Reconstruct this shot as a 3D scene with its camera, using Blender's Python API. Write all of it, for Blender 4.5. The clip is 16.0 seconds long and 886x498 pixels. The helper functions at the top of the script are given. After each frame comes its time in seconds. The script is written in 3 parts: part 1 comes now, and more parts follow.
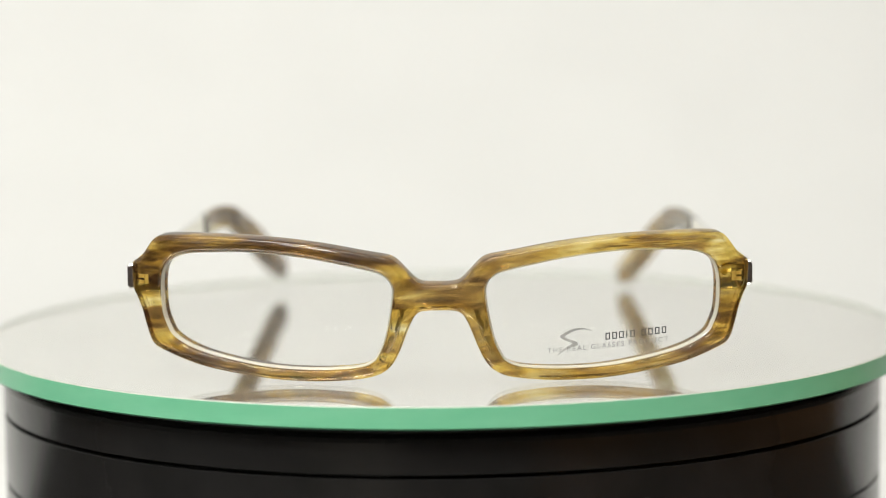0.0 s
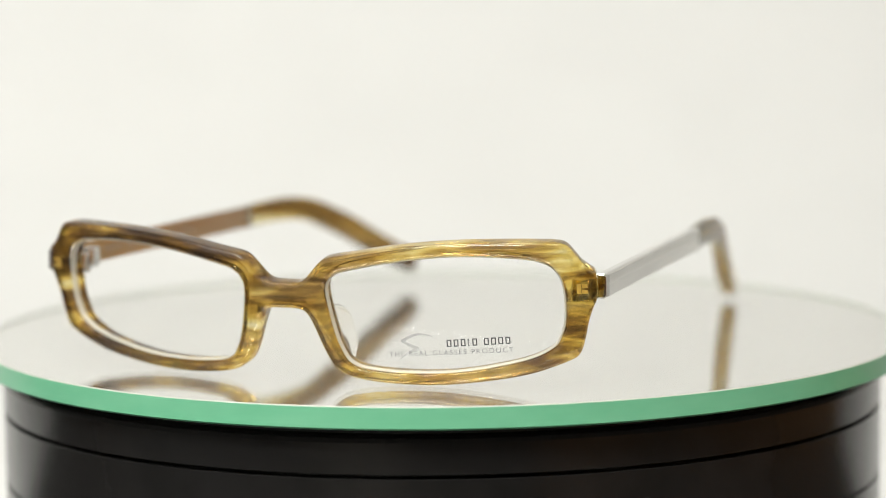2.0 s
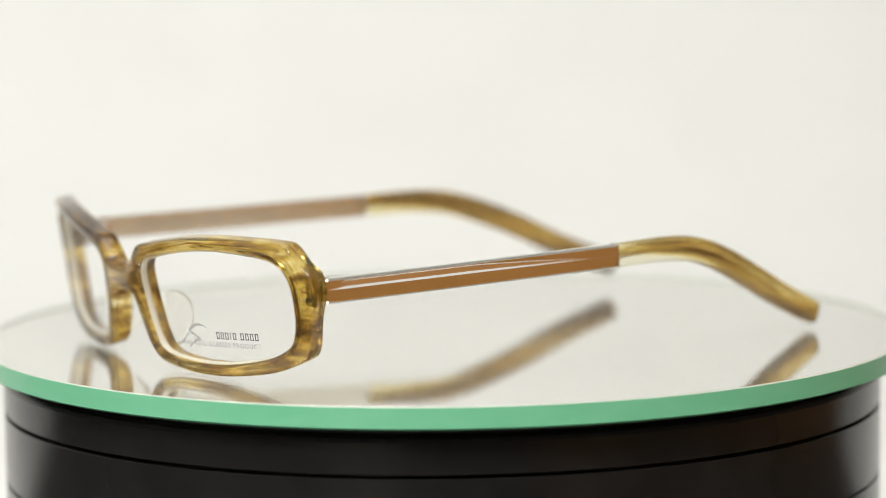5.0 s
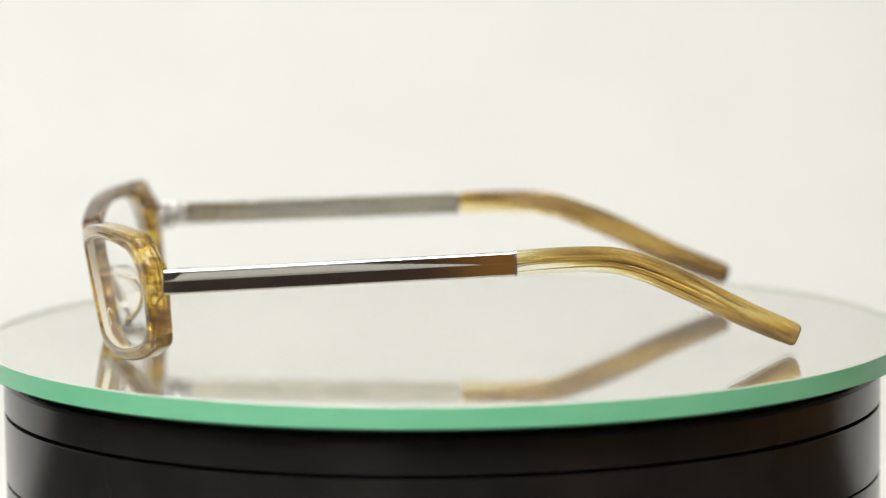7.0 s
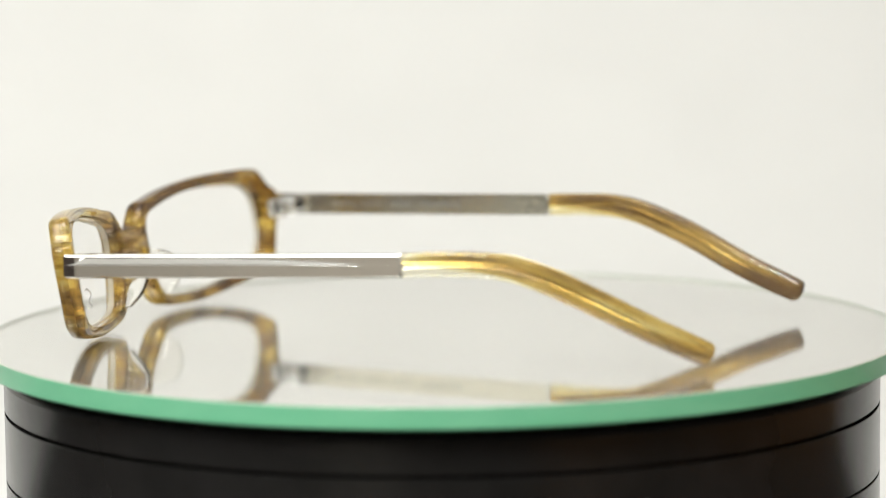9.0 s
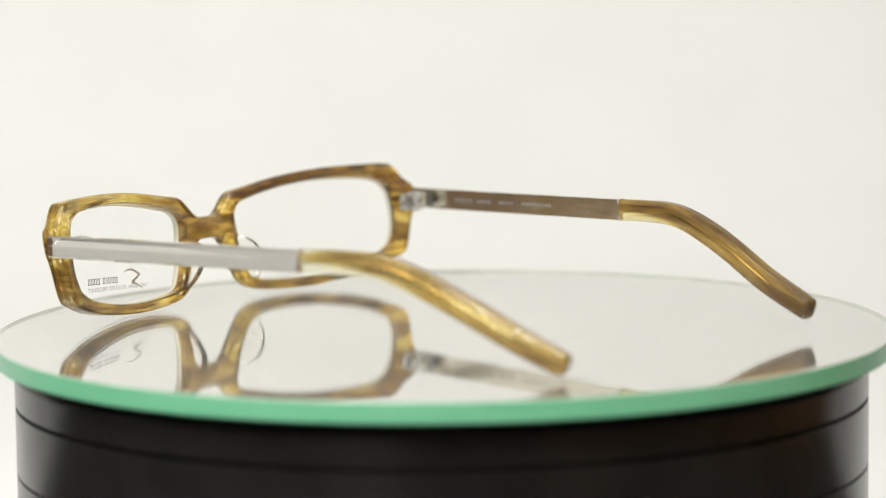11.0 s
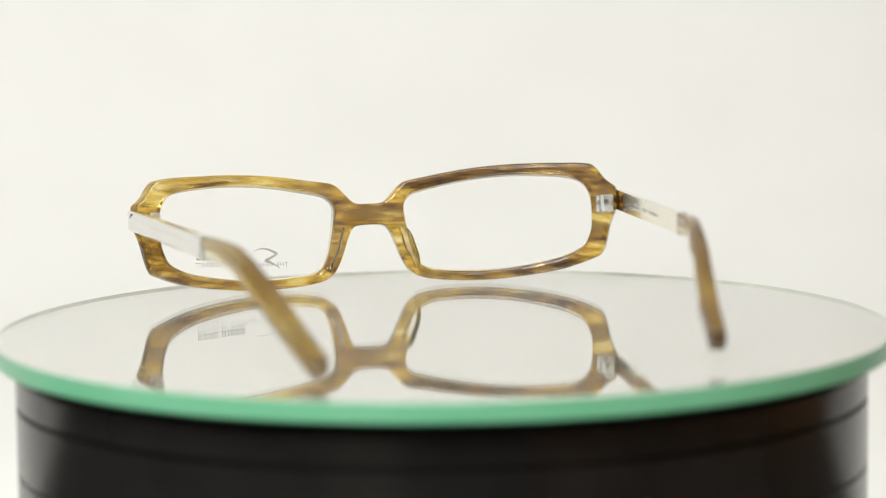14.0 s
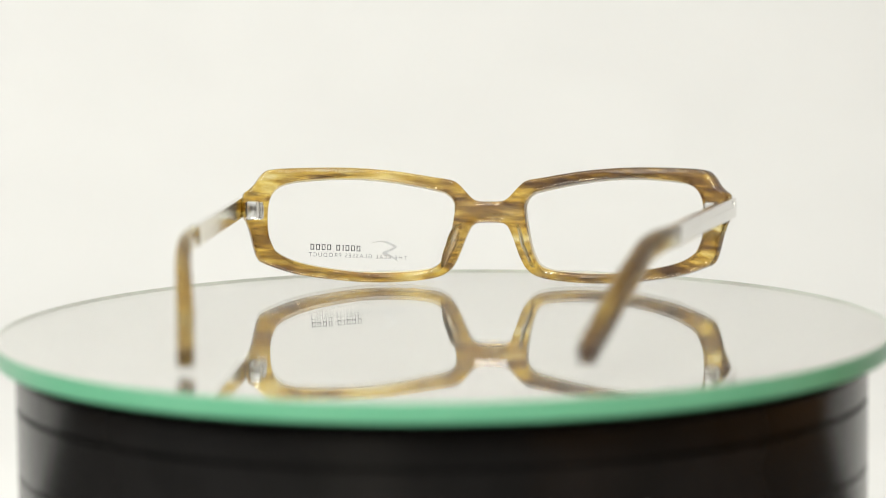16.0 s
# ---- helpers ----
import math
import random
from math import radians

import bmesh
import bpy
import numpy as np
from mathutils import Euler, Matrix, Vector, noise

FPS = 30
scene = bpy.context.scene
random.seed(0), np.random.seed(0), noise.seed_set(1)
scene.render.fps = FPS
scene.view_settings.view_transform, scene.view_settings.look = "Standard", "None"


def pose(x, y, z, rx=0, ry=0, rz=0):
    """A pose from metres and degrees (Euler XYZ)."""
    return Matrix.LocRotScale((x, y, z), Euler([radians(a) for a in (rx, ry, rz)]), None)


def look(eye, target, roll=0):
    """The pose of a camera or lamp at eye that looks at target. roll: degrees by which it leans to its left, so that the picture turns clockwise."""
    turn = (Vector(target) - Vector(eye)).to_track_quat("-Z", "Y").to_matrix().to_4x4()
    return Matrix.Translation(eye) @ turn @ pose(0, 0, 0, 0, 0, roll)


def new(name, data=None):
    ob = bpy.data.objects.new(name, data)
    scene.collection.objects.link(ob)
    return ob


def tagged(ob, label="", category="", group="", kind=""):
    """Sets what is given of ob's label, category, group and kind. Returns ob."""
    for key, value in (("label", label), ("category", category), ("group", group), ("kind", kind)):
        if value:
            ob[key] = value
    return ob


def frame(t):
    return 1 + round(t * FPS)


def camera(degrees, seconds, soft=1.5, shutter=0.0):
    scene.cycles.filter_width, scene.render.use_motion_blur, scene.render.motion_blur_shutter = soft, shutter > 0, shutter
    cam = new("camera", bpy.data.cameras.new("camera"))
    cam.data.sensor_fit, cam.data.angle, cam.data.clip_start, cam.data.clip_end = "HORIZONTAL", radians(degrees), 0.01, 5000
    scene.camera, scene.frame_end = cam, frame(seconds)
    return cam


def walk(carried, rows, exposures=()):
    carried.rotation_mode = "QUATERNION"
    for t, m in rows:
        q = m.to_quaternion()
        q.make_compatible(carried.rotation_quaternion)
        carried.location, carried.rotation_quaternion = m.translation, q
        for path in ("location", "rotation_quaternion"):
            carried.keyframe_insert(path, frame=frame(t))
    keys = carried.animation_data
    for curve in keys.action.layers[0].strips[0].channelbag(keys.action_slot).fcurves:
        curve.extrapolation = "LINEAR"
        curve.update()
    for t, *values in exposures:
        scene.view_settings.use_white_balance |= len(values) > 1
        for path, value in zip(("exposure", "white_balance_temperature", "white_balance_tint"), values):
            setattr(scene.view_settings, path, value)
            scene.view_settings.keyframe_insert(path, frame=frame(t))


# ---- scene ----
MM = 0.001
cam = camera(16.581, 16.0, soft=0.7)


def aim(x, y, z, pitch, lean):
    return look((x, y, z), (x, y + math.cos(pitch), z + math.sin(pitch)), lean)


NEAR_FOCUS = aim(0.0, -0.7012, 0.1025, -0.1189, -0.71)
FAR_FOCUS = aim(0.0001, -0.7201, 0.1055, -0.1202, -0.735)
walk(cam, [(0, NEAR_FOCUS), (4.6, NEAR_FOCUS), (9.2, NEAR_FOCUS), (11.3, FAR_FOCUS), (13.6, FAR_FOCUS), (16, FAR_FOCUS)],
     exposures=[(0, 0.0), (16, 0.0)])

# ---- light ----
world = bpy.data.worlds.new("room_air")
scene.world = world
world.use_nodes = True
world.node_tree.nodes["Background"].inputs[0].default_value = (1.0, 0.96, 0.9, 1)
world.node_tree.nodes["Background"].inputs[1].default_value = 0.05


def area_lamp(name, eye, target, sx, sy, watts, color, shape="RECTANGLE"):
    data = bpy.data.lights.new(name, "AREA")
    data.shape, data.size, data.size_y, data.energy, data.color = shape, sx, sy, watts, color
    ob = new(name, data)
    ob.matrix_world = look(eye, target)
    return ob


area_lamp("softbox_lamp", (-0.26, -0.2, 1.15), (-0.2, 0.5, -0.1), 1.1, 0.7, 8.6, (0.94, 0.97, 0.95))
# Unseen warm fill, added to lift the left of the backdrop.
area_lamp("backdrop_fill_lamp", (-0.25, -0.15, 1.0), (-1.1, 1.0, -0.1), 0.45, 0.45, 4.0, (1.0, 0.95, 0.86))
area_lamp("ceiling_spot_lamp", (-0.28, -0.75, 1.15), (0, 0, 0), 0.04, 0.04, 3.0, (1.0, 0.98, 0.92), "DISK")
area_lamp("ceiling_spot_lamp", (0.12, -0.75, 1.15), (0, 0, 0), 0.04, 0.04, 3.0, (1.0, 0.98, 0.92), "DISK")
# Added unseen fill that brightens the mirrored room and the glasses' front.
area_lamp("room_fill_lamp", (-0.5, -1.35, 1.38), (-0.5, -1.35, 0.0), 0.5, 0.5, 28, (0.95, 0.98, 0.95))


# ---- materials ----
def material(name, color=(0.8, 0.8, 0.8), rough=0.5, metal=0.0, **extra):
    m = bpy.data.materials.new(name)
    m.use_nodes = True
    b = m.node_tree.nodes["Principled BSDF"]
    b.inputs["Base Color"].default_value = (*color, 1)
    b.inputs["Roughness"].default_value = rough
    b.inputs["Metallic"].default_value = metal
    for key, value in extra.items():
        b.inputs[key.replace("_", " ")].default_value = value
    return m, m.node_tree, b


def node(tree, kind, **values):
    n = tree.nodes.new(kind)
    for key, value in values.items():
        n.inputs[key.replace("_", " ")].default_value = value
    return n


def coords(tree, scale, rot=(0, 0, 0), grain=False):
    """The object's own coordinates, or a bar's grain along its bend, turned and then scaled."""
    if grain:
        tc = tree.nodes.new("ShaderNodeAttribute")
        tc.attribute_name = "grain"
        out = tc.outputs["Vector"]
    else:
        tc = tree.nodes.new("ShaderNodeTexCoord")
        out = tc.outputs["Object"]
    for key, value in (("Rotation", rot), ("Scale", scale)):
        mp = tree.nodes.new("ShaderNodeMapping")
        mp.inputs[key].default_value = value
        tree.links.new(out, mp.inputs[0])
        out = mp.outputs[0]
    return out


def ramp(tree, fac, stops):
    r = tree.nodes.new("ShaderNodeValToRGB")
    e = r.color_ramp.elements
    while len(e) < len(stops):
        e.new(0.5)
    for el, (pos, col) in zip(e, stops):
        el.position, el.color = pos, (*col, 1)
    tree.links.new(fac, r.inputs[0])
    return r.outputs[0]


def mottled(name, a, b, scale, rough, bump=0.0, metal=0.0, detail=4.0, rough_vary=0.0):
    """Two near tones in soft noise, with fine relief."""
    m, t, p = material(name, a, rough, metal)
    n = node(t, "ShaderNodeTexNoise", Scale=1.0, Detail=detail)
    t.links.new(coords(t, scale), n.inputs["Vector"])
    t.links.new(ramp(t, n.outputs["Fac"], [(0.35, a), (0.65, b)]), p.inputs["Base Color"])
    if rough_vary:
        mr = node(t, "ShaderNodeMapRange")
        mr.inputs["To Min"].default_value, mr.inputs["To Max"].default_value = rough - rough_vary, rough + rough_vary
        t.links.new(n.outputs["Fac"], mr.inputs["Value"])
        t.links.new(mr.outputs[0], p.inputs["Roughness"])
    if bump:
        n2 = node(t, "ShaderNodeTexNoise", Scale=8.0, Detail=3.0)
        t.links.new(coords(t, scale), n2.inputs["Vector"])
        bp = node(t, "ShaderNodeBump", Strength=bump, Distance=0.0005)
        t.links.new(n2.outputs["Fac"], bp.inputs["Height"])
        t.links.new(bp.outputs[0], p.inputs["Normal"])
    return m


def maths(tree, op, a, b):
    n = tree.nodes.new("ShaderNodeMath")
    n.operation = op
    for i, v in enumerate((a, b)):
        if isinstance(v, (int, float)):
            n.inputs[i].default_value = v
        else:
            tree.links.new(v, n.inputs[i])
    return n.outputs[0]


def horn(name, stretch, rot, stops, clear, rough=0.1, grain=False, shift=0.5, pale=0.5):
    """Streaked horn-coloured acetate, partly see-through and polished."""
    m, t, p = material(name, rough=rough, IOR=1.49)
    layers = []
    for size, weight in ((1.0, 0.52), (2.5, 0.38), (0.3, 0.26)):
        n = node(t, "ShaderNodeTexNoise", Scale=1.0, Detail=2.2, Roughness=0.52)
        t.links.new(coords(t, [k * size for k in stretch], rot, grain), n.inputs["Vector"])
        layers.append(maths(t, "MULTIPLY", maths(t, "SUBTRACT", n.outputs["Fac"], 0.5), weight))
    fac = maths(t, "ADD", maths(t, "ADD", layers[0], layers[1]), layers[2])
    fac = maths(t, "ADD", maths(t, "MULTIPLY", fac, 3.3 if grain else 4.4), shift)
    if grain:
        at = t.nodes.new("ShaderNodeAttribute")
        at.attribute_name = "grain"
        sep = t.nodes.new("ShaderNodeSeparateXYZ")
        t.links.new(at.outputs["Vector"], sep.inputs[0])
        fac = maths(t, "SUBTRACT", fac, maths(t, "MULTIPLY", sep.outputs["Z"], 45.0))
        near = node(t, "ShaderNodeMapRange")
        near.interpolation_type = "SMOOTHSTEP"
        for key, value in (("From Min", 0.005), ("From Max", 0.024), ("To Min", pale), ("To Max", 0.0)):
            near.inputs[key].default_value = value
        t.links.new(sep.outputs["Y"], near.inputs["Value"])
        fac = maths(t, "ADD", fac, near.outputs[0])
        if pale < 0.4:
            end = node(t, "ShaderNodeMapRange")
            end.interpolation_type = "SMOOTHSTEP"
            for key, value in (("From Min", 0.045), ("From Max", 0.072), ("To Max", 0.2)):
                end.inputs[key].default_value = value
            t.links.new(sep.outputs["Y"], end.inputs["Value"])
            fac = maths(t, "SUBTRACT", fac, end.outputs[0])
    tone = ramp(t, fac, stops)
    if not grain:
        # flakes with slanted streaks, and smoky grey-brown flakes between the gold ones
        slant = node(t, "ShaderNodeTexNoise", Scale=1.0, Detail=2.0, Roughness=0.6)
        t.links.new(coords(t, [stretch[0] * 1.8, stretch[1], stretch[2] * 2.2], (0, -0.12, 0)), slant.inputs["Vector"])
        flake = node(t, "ShaderNodeTexNoise", Scale=1.0, Detail=3.0, Roughness=0.55)
        t.links.new(coords(t, (70, 120, 190), (0, 0.15, 0)), flake.inputs["Vector"])
        edge = node(t, "ShaderNodeMapRange")
        for key, value in (("From Min", 0.50), ("From Max", 0.58)):
            edge.inputs[key].default_value = value
        t.links.new(flake.outputs["Fac"], edge.inputs["Value"])
        mixed = t.nodes.new("ShaderNodeMix")
        t.links.new(maths(t, "MULTIPLY", edge.outputs[0], 0.4), mixed.inputs[0])
        t.links.new(fac, mixed.inputs[2])
        t.links.new(maths(t, "ADD", maths(t, "MULTIPLY", maths(t, "SUBTRACT", slant.outputs["Fac"], 0.5), 2.7), shift), mixed.inputs[3])
        fac = mixed.outputs[0]
        smoke = node(t, "ShaderNodeTexNoise", Scale=1.0, Detail=2.5, Roughness=0.55)
        t.links.new(coords(t, (40, 120, 170), (0, 0.12, 0)), smoke.inputs["Vector"])
        grey = node(t, "ShaderNodeMapRange")
        for key, value in (("From Min", 0.53), ("From Max", 0.62), ("To Max", 0.28)):
            grey.inputs[key].default_value = value
        t.links.new(smoke.outputs["Fac"], grey.inputs["Value"])
        blend = t.nodes.new("ShaderNodeMix")
        blend.data_type = "RGBA"
        t.links.new(grey.outputs[0], blend.inputs[0])
        t.links.new(ramp(t, fac, stops), blend.inputs[6])
        t.links.new(ramp(t, fac, SMOKE), blend.inputs[7])
        tone = blend.outputs[2]
    # cloudy body mixed with clear plastic; the pale streaks are the clearer ones
    t.links.new(tone, p.inputs["Base Color"])
    p.inputs["Coat Weight"].default_value = 0.3
    p.inputs["Coat Roughness"].default_value = 0.02
    glass = node(t, "ShaderNodeBsdfPrincipled", Roughness=rough, IOR=1.49)
    glass.inputs["Transmission Weight"].default_value = 1.0
    thin = t.nodes.new("ShaderNodeGamma")
    thin.inputs["Gamma"].default_value = 0.8
    t.links.new(tone, thin.inputs[0])
    t.links.new(thin.outputs[0], glass.inputs["Base Color"])
    bump = node(t, "ShaderNodeBump", Strength=0.05, Distance=0.0003)
    t.links.new(layers[0], bump.inputs["Height"])
    for shader in (p, glass):
        t.links.new(bump.outputs[0], shader.inputs["Normal"])
    share = node(t, "ShaderNodeMapRange")
    for key, value in (("From Min", 0.1), ("From Max", 0.9), ("To Min", clear - 0.15), ("To Max", min(1.0, clear + 0.12))):
        share.inputs[key].default_value = value
    t.links.new(fac, share.inputs["Value"])
    both = t.nodes.new("ShaderNodeMixShader")
    t.links.new(share.outputs[0], both.inputs[0])
    t.links.new(p.outputs[0], both.inputs[1])
    t.links.new(glass.outputs[0], both.inputs[2])
    t.links.new(both.outputs[0], t.nodes["Material Output"].inputs["Surface"])
    return m


WHITE_PAPER = mottled("white_paper", (0.655, 0.653, 0.643), (0.675, 0.673, 0.663), (14, 14, 14), 0.85, 0.08)
WHITE_PAINT = mottled("white_paint", (0.78, 0.77, 0.74), (0.82, 0.81, 0.79), (6, 6, 6), 0.7, 0.1)
DARK_PAINT = mottled("dark_wall_paint", (0.06, 0.047, 0.042), (0.085, 0.068, 0.06), (3, 3, 3), 0.7, 0.1)
BEIGE_PAINT = mottled("pale_wall_paint", (0.72, 0.66, 0.57), (0.78, 0.72, 0.63), (3, 3, 3), 0.7, 0.1)
DARK_FLOOR = mottled("dark_floor", (0.10, 0.08, 0.065), (0.14, 0.11, 0.09), (3, 12, 12), 0.4, 0.1)
# black of the added platform, which keeps bounce light out of the foreground
FOREGROUND_BLACK = mottled("foreground_black", (0.006, 0.006, 0.006), (0.012, 0.011, 0.011), (400, 400, 400), 0.9, 0.2)
WOOD = mottled("brown_wood", (0.40, 0.165, 0.035), (0.50, 0.23, 0.055), (2, 9, 60), 0.45, 0.1)
WOOD_DARK = mottled("dark_brown_wood", (0.20, 0.125, 0.075), (0.27, 0.175, 0.105), (9, 2, 60), 0.45, 0.1)
BLACK_PLASTIC = mottled("black_plastic", (0.012, 0.0115, 0.011), (0.017, 0.016, 0.0155), (60, 60, 60), 0.2, 0.02, rough_vary=0.04)
BLACK_PLASTIC.node_tree.nodes["Principled BSDF"].inputs["Specular IOR Level"].default_value = 0.3
DARK_RUBBER = mottled("dark_rubber", (0.006, 0.006, 0.006), (0.01, 0.01, 0.01), (90, 90, 90), 0.6)
EDGE_GREEN = mottled("green_glass_edge", (0.19, 0.58, 0.34), (0.22, 0.61, 0.37), (70, 70, 200), 0.28, 0.03)
ARRIS = mottled("ground_arris", (0.40, 0.42, 0.37), (0.48, 0.50, 0.44), (200, 200, 200), 0.35)
SILVER = mottled("mirror_silver", (0.985, 0.985, 0.965), (0.99, 0.99, 0.97), (5, 5, 5), 0.0, metal=1.0)
CHROME = mottled("polished_steel", (0.80, 0.79, 0.77), (0.84, 0.83, 0.81), (200, 60, 200), 0.07, 0.01, metal=1.0, rough_vary=0.02)
SATIN = mottled("satin_steel", (0.70, 0.70, 0.69), (0.78, 0.78, 0.77), (300, 300, 300), 0.2, 0.02, metal=1.0)
BRUSHED = mottled("brushed_steel", (0.82, 0.79, 0.67), (0.87, 0.84, 0.73), (500, 60, 900), 0.14, 0.04, metal=1.0, rough_vary=0.05)
BRASS = mottled("brass_inlay", (0.46, 0.29, 0.05), (0.58, 0.38, 0.08), (900, 900, 900), 0.35)
PRINT_DARK = mottled("dark_grey_ink", (0.03, 0.03, 0.035), (0.05, 0.05, 0.055), (900, 900, 900), 0.6)
PRINT_GREY = mottled("grey_ink", (0.16, 0.16, 0.17), (0.22, 0.22, 0.23), (900, 900, 900), 0.6)
SILVER_INK = mottled("silver_ink", (0.62, 0.62, 0.63), (0.7, 0.7, 0.71), (900, 900, 900), 0.35, metal=1.0)
PRINT_PALE = mottled("silver_grey_ink", (0.14, 0.14, 0.14), (0.2, 0.2, 0.2), (900, 900, 900), 0.6)
def thin_glass(name, gain, tint, haze=0.0):
    """A clear sheet: straight through, with the sheen of a polished surface."""
    m = bpy.data.materials.new(name)
    m.use_nodes = True
    t = m.node_tree
    t.nodes.remove(t.nodes["Principled BSDF"])
    clear, gloss = t.nodes.new("ShaderNodeBsdfTransparent"), t.nodes.new("ShaderNodeBsdfGlossy")
    mix = t.nodes.new("ShaderNodeMixShader")
    clear.inputs["Color"].default_value = (*tint, 1)
    gloss.inputs["Roughness"].default_value = 0.0
    face = node(t, "ShaderNodeLayerWeight", Blend=0.5)
    sheen = maths(t, "ADD", maths(t, "MULTIPLY", maths(t, "POWER", face.outputs["Facing"], 5.0), 0.96), 0.04)
    t.links.new(maths(t, "MULTIPLY", sheen, gain), mix.inputs[0])
    t.links.new(clear.outputs[0], mix.inputs[1])
    t.links.new(gloss.outputs[0], mix.inputs[2])
    out = mix.outputs[0]
    if haze:
        # pale uneven haze painted over the glass, brightening and veiling what it mirrors
        film, veil = t.nodes.new("ShaderNodeBsdfDiffuse"), t.nodes.new("ShaderNodeMixShader")
        film.inputs["Color"].default_value = (0.8, 0.8, 0.76, 1)
        n = node(t, "ShaderNodeTexNoise", Scale=1.0, Detail=5.0, Roughness=0.65)
        t.links.new(coords(t, (30, 55, 30), (0, 0, 0.6)), n.inputs["Vector"])
        t.links.new(maths(t, "MULTIPLY", maths(t, "ADD", n.outputs["Fac"], 0.5), haze), veil.inputs[0])
        t.links.new(out, veil.inputs[1])
        t.links.new(film.outputs[0], veil.inputs[2])
        out = veil.outputs[0]
    t.links.new(out, t.nodes["Material Output"].inputs["Surface"])
    return m


GLASS = thin_glass("clear_glass", 0.55, (0.999, 1.0, 0.997), 0.045)
LENS = thin_glass("demo_lens_plastic", 0.22, (0.999, 0.999, 0.998))
LENS_EDGE, _t, _b = material("polished_lens_edge", (0.93, 0.89, 0.76), 0.06, IOR=1.5, Transmission_Weight=0.5)
PAD, _t, _b = material("clear_acetate", (1.0, 0.99, 0.96), 0.02, IOR=1.45, Transmission_Weight=1.0)
SMOKE = [(0.1, (0.07, 0.047, 0.03)), (0.45, (0.21, 0.155, 0.10)), (0.8, (0.44, 0.37, 0.27)), (1.0, (0.62, 0.56, 0.44))]
STREAKS = [(0.0, (0.05, 0.02, 0.006)), (0.22, (0.145, 0.063, 0.012)), (0.40, (0.38, 0.195, 0.024)), (0.56, (0.64, 0.385, 0.044)), (0.76, (0.84, 0.61, 0.12)), (0.97, (0.93, 0.81, 0.42))]
HORN_FRONT = horn("horn_acetate", (38, 95, 250), (0, 0.10, 0), STREAKS, 0.9, rough=0.015, shift=0.44)
TIP_STREAKS = [(0.08, (0.10, 0.05, 0.016)), (0.32, (0.28, 0.165, 0.04)), (0.46, (0.46, 0.275, 0.06)), (0.6, (0.66, 0.435, 0.09)), (0.78, (0.84, 0.70, 0.28)), (0.97, (0.93, 0.90, 0.70))]
HORN_TIP = horn("pale_horn_acetate", (260, 22, 300), (0, 0, 0), TIP_STREAKS, 0.85, rough=0.02, grain=True, shift=0.48)
HORN_TIP_DARK = horn("dark_horn_acetate", (300, 24, 280), (0, 0, 0), TIP_STREAKS, 0.78, rough=0.02, grain=True, shift=0.32, pale=0.3)


# ---- building helpers ----
def part(name, bm, mat, parent=None, label="", smooth=40, at=None):
    me = bpy.data.meshes.new(name)
    bm.to_mesh(me)
    bm.free()
    return finish(name, me, mat, parent, label, smooth, at)


def finish(name, me, mat, parent=None, label="", smooth=40, at=None):
    me.materials.clear()
    me.materials.append(mat)
    if smooth:
        me.shade_smooth()
        me.set_sharp_from_angle(angle=radians(smooth))
    ob = new(name, me)
    ob.parent = parent
    if at is not None:
        me.transform(Matrix.Translation(-Vector(at)))
        ob.location = at
    return tagged(ob, label)


def spline(points, step=1.0, closed=False):
    """A smooth line through the control points (Catmull-Rom)."""
    pts = [Vector(p) for p in points]
    n, out = len(pts), []
    for i in range(n if closed else n - 1):
        if closed:
            a, b, c, d = (pts[(i + k) % n] for k in (-1, 0, 1, 2))
        else:
            b, c = pts[i], pts[i + 1]
            a, d = pts[max(i - 1, 0)], pts[min(i + 2, n - 1)]
        k = max(2, int((c - b).length / step))
        for j in range(k):
            s = j / k
            out.append(0.5 * (2 * b + (c - a) * s + (2 * a - 5 * b + 4 * c - d) * s ** 2 + (3 * b - a - 3 * c + d) * s ** 3))
    if not closed:
        out.append(pts[-1])
    return out


def revolve(profile, steps=128, closed=True):
    """A ring or drum from a profile of (radius, height)."""
    bm = bmesh.new()
    rings = [[bm.verts.new((r * math.cos(2 * math.pi * i / steps), r * math.sin(2 * math.pi * i / steps), z)) for i in range(steps)] for r, z in profile]
    pairs = list(zip(rings, rings[1:] + rings[:1])) if closed else list(zip(rings, rings[1:]))
    for a, b in pairs:
        for i in range(steps):
            j = (i + 1) % steps
            bm.faces.new((a[i], a[j], b[j], b[i]))
    bmesh.ops.recalc_face_normals(bm, faces=bm.faces)
    return bm


def box(bm, lo, hi, bevel=0.0):
    """A box with slightly rounded edges."""
    g = bmesh.ops.create_cube(bm, size=1)
    size, mid = Vector(hi) - Vector(lo), (Vector(hi) + Vector(lo)) / 2
    for v in g["verts"]:
        v.co = Vector(v.co[i] * size[i] + mid[i] for i in range(3))
    if bevel:
        bmesh.ops.bevel(bm, geom=list({e for v in g["verts"] for e in v.link_edges}), offset=bevel, segments=2, affect="EDGES", profile=0.5)
    return bm


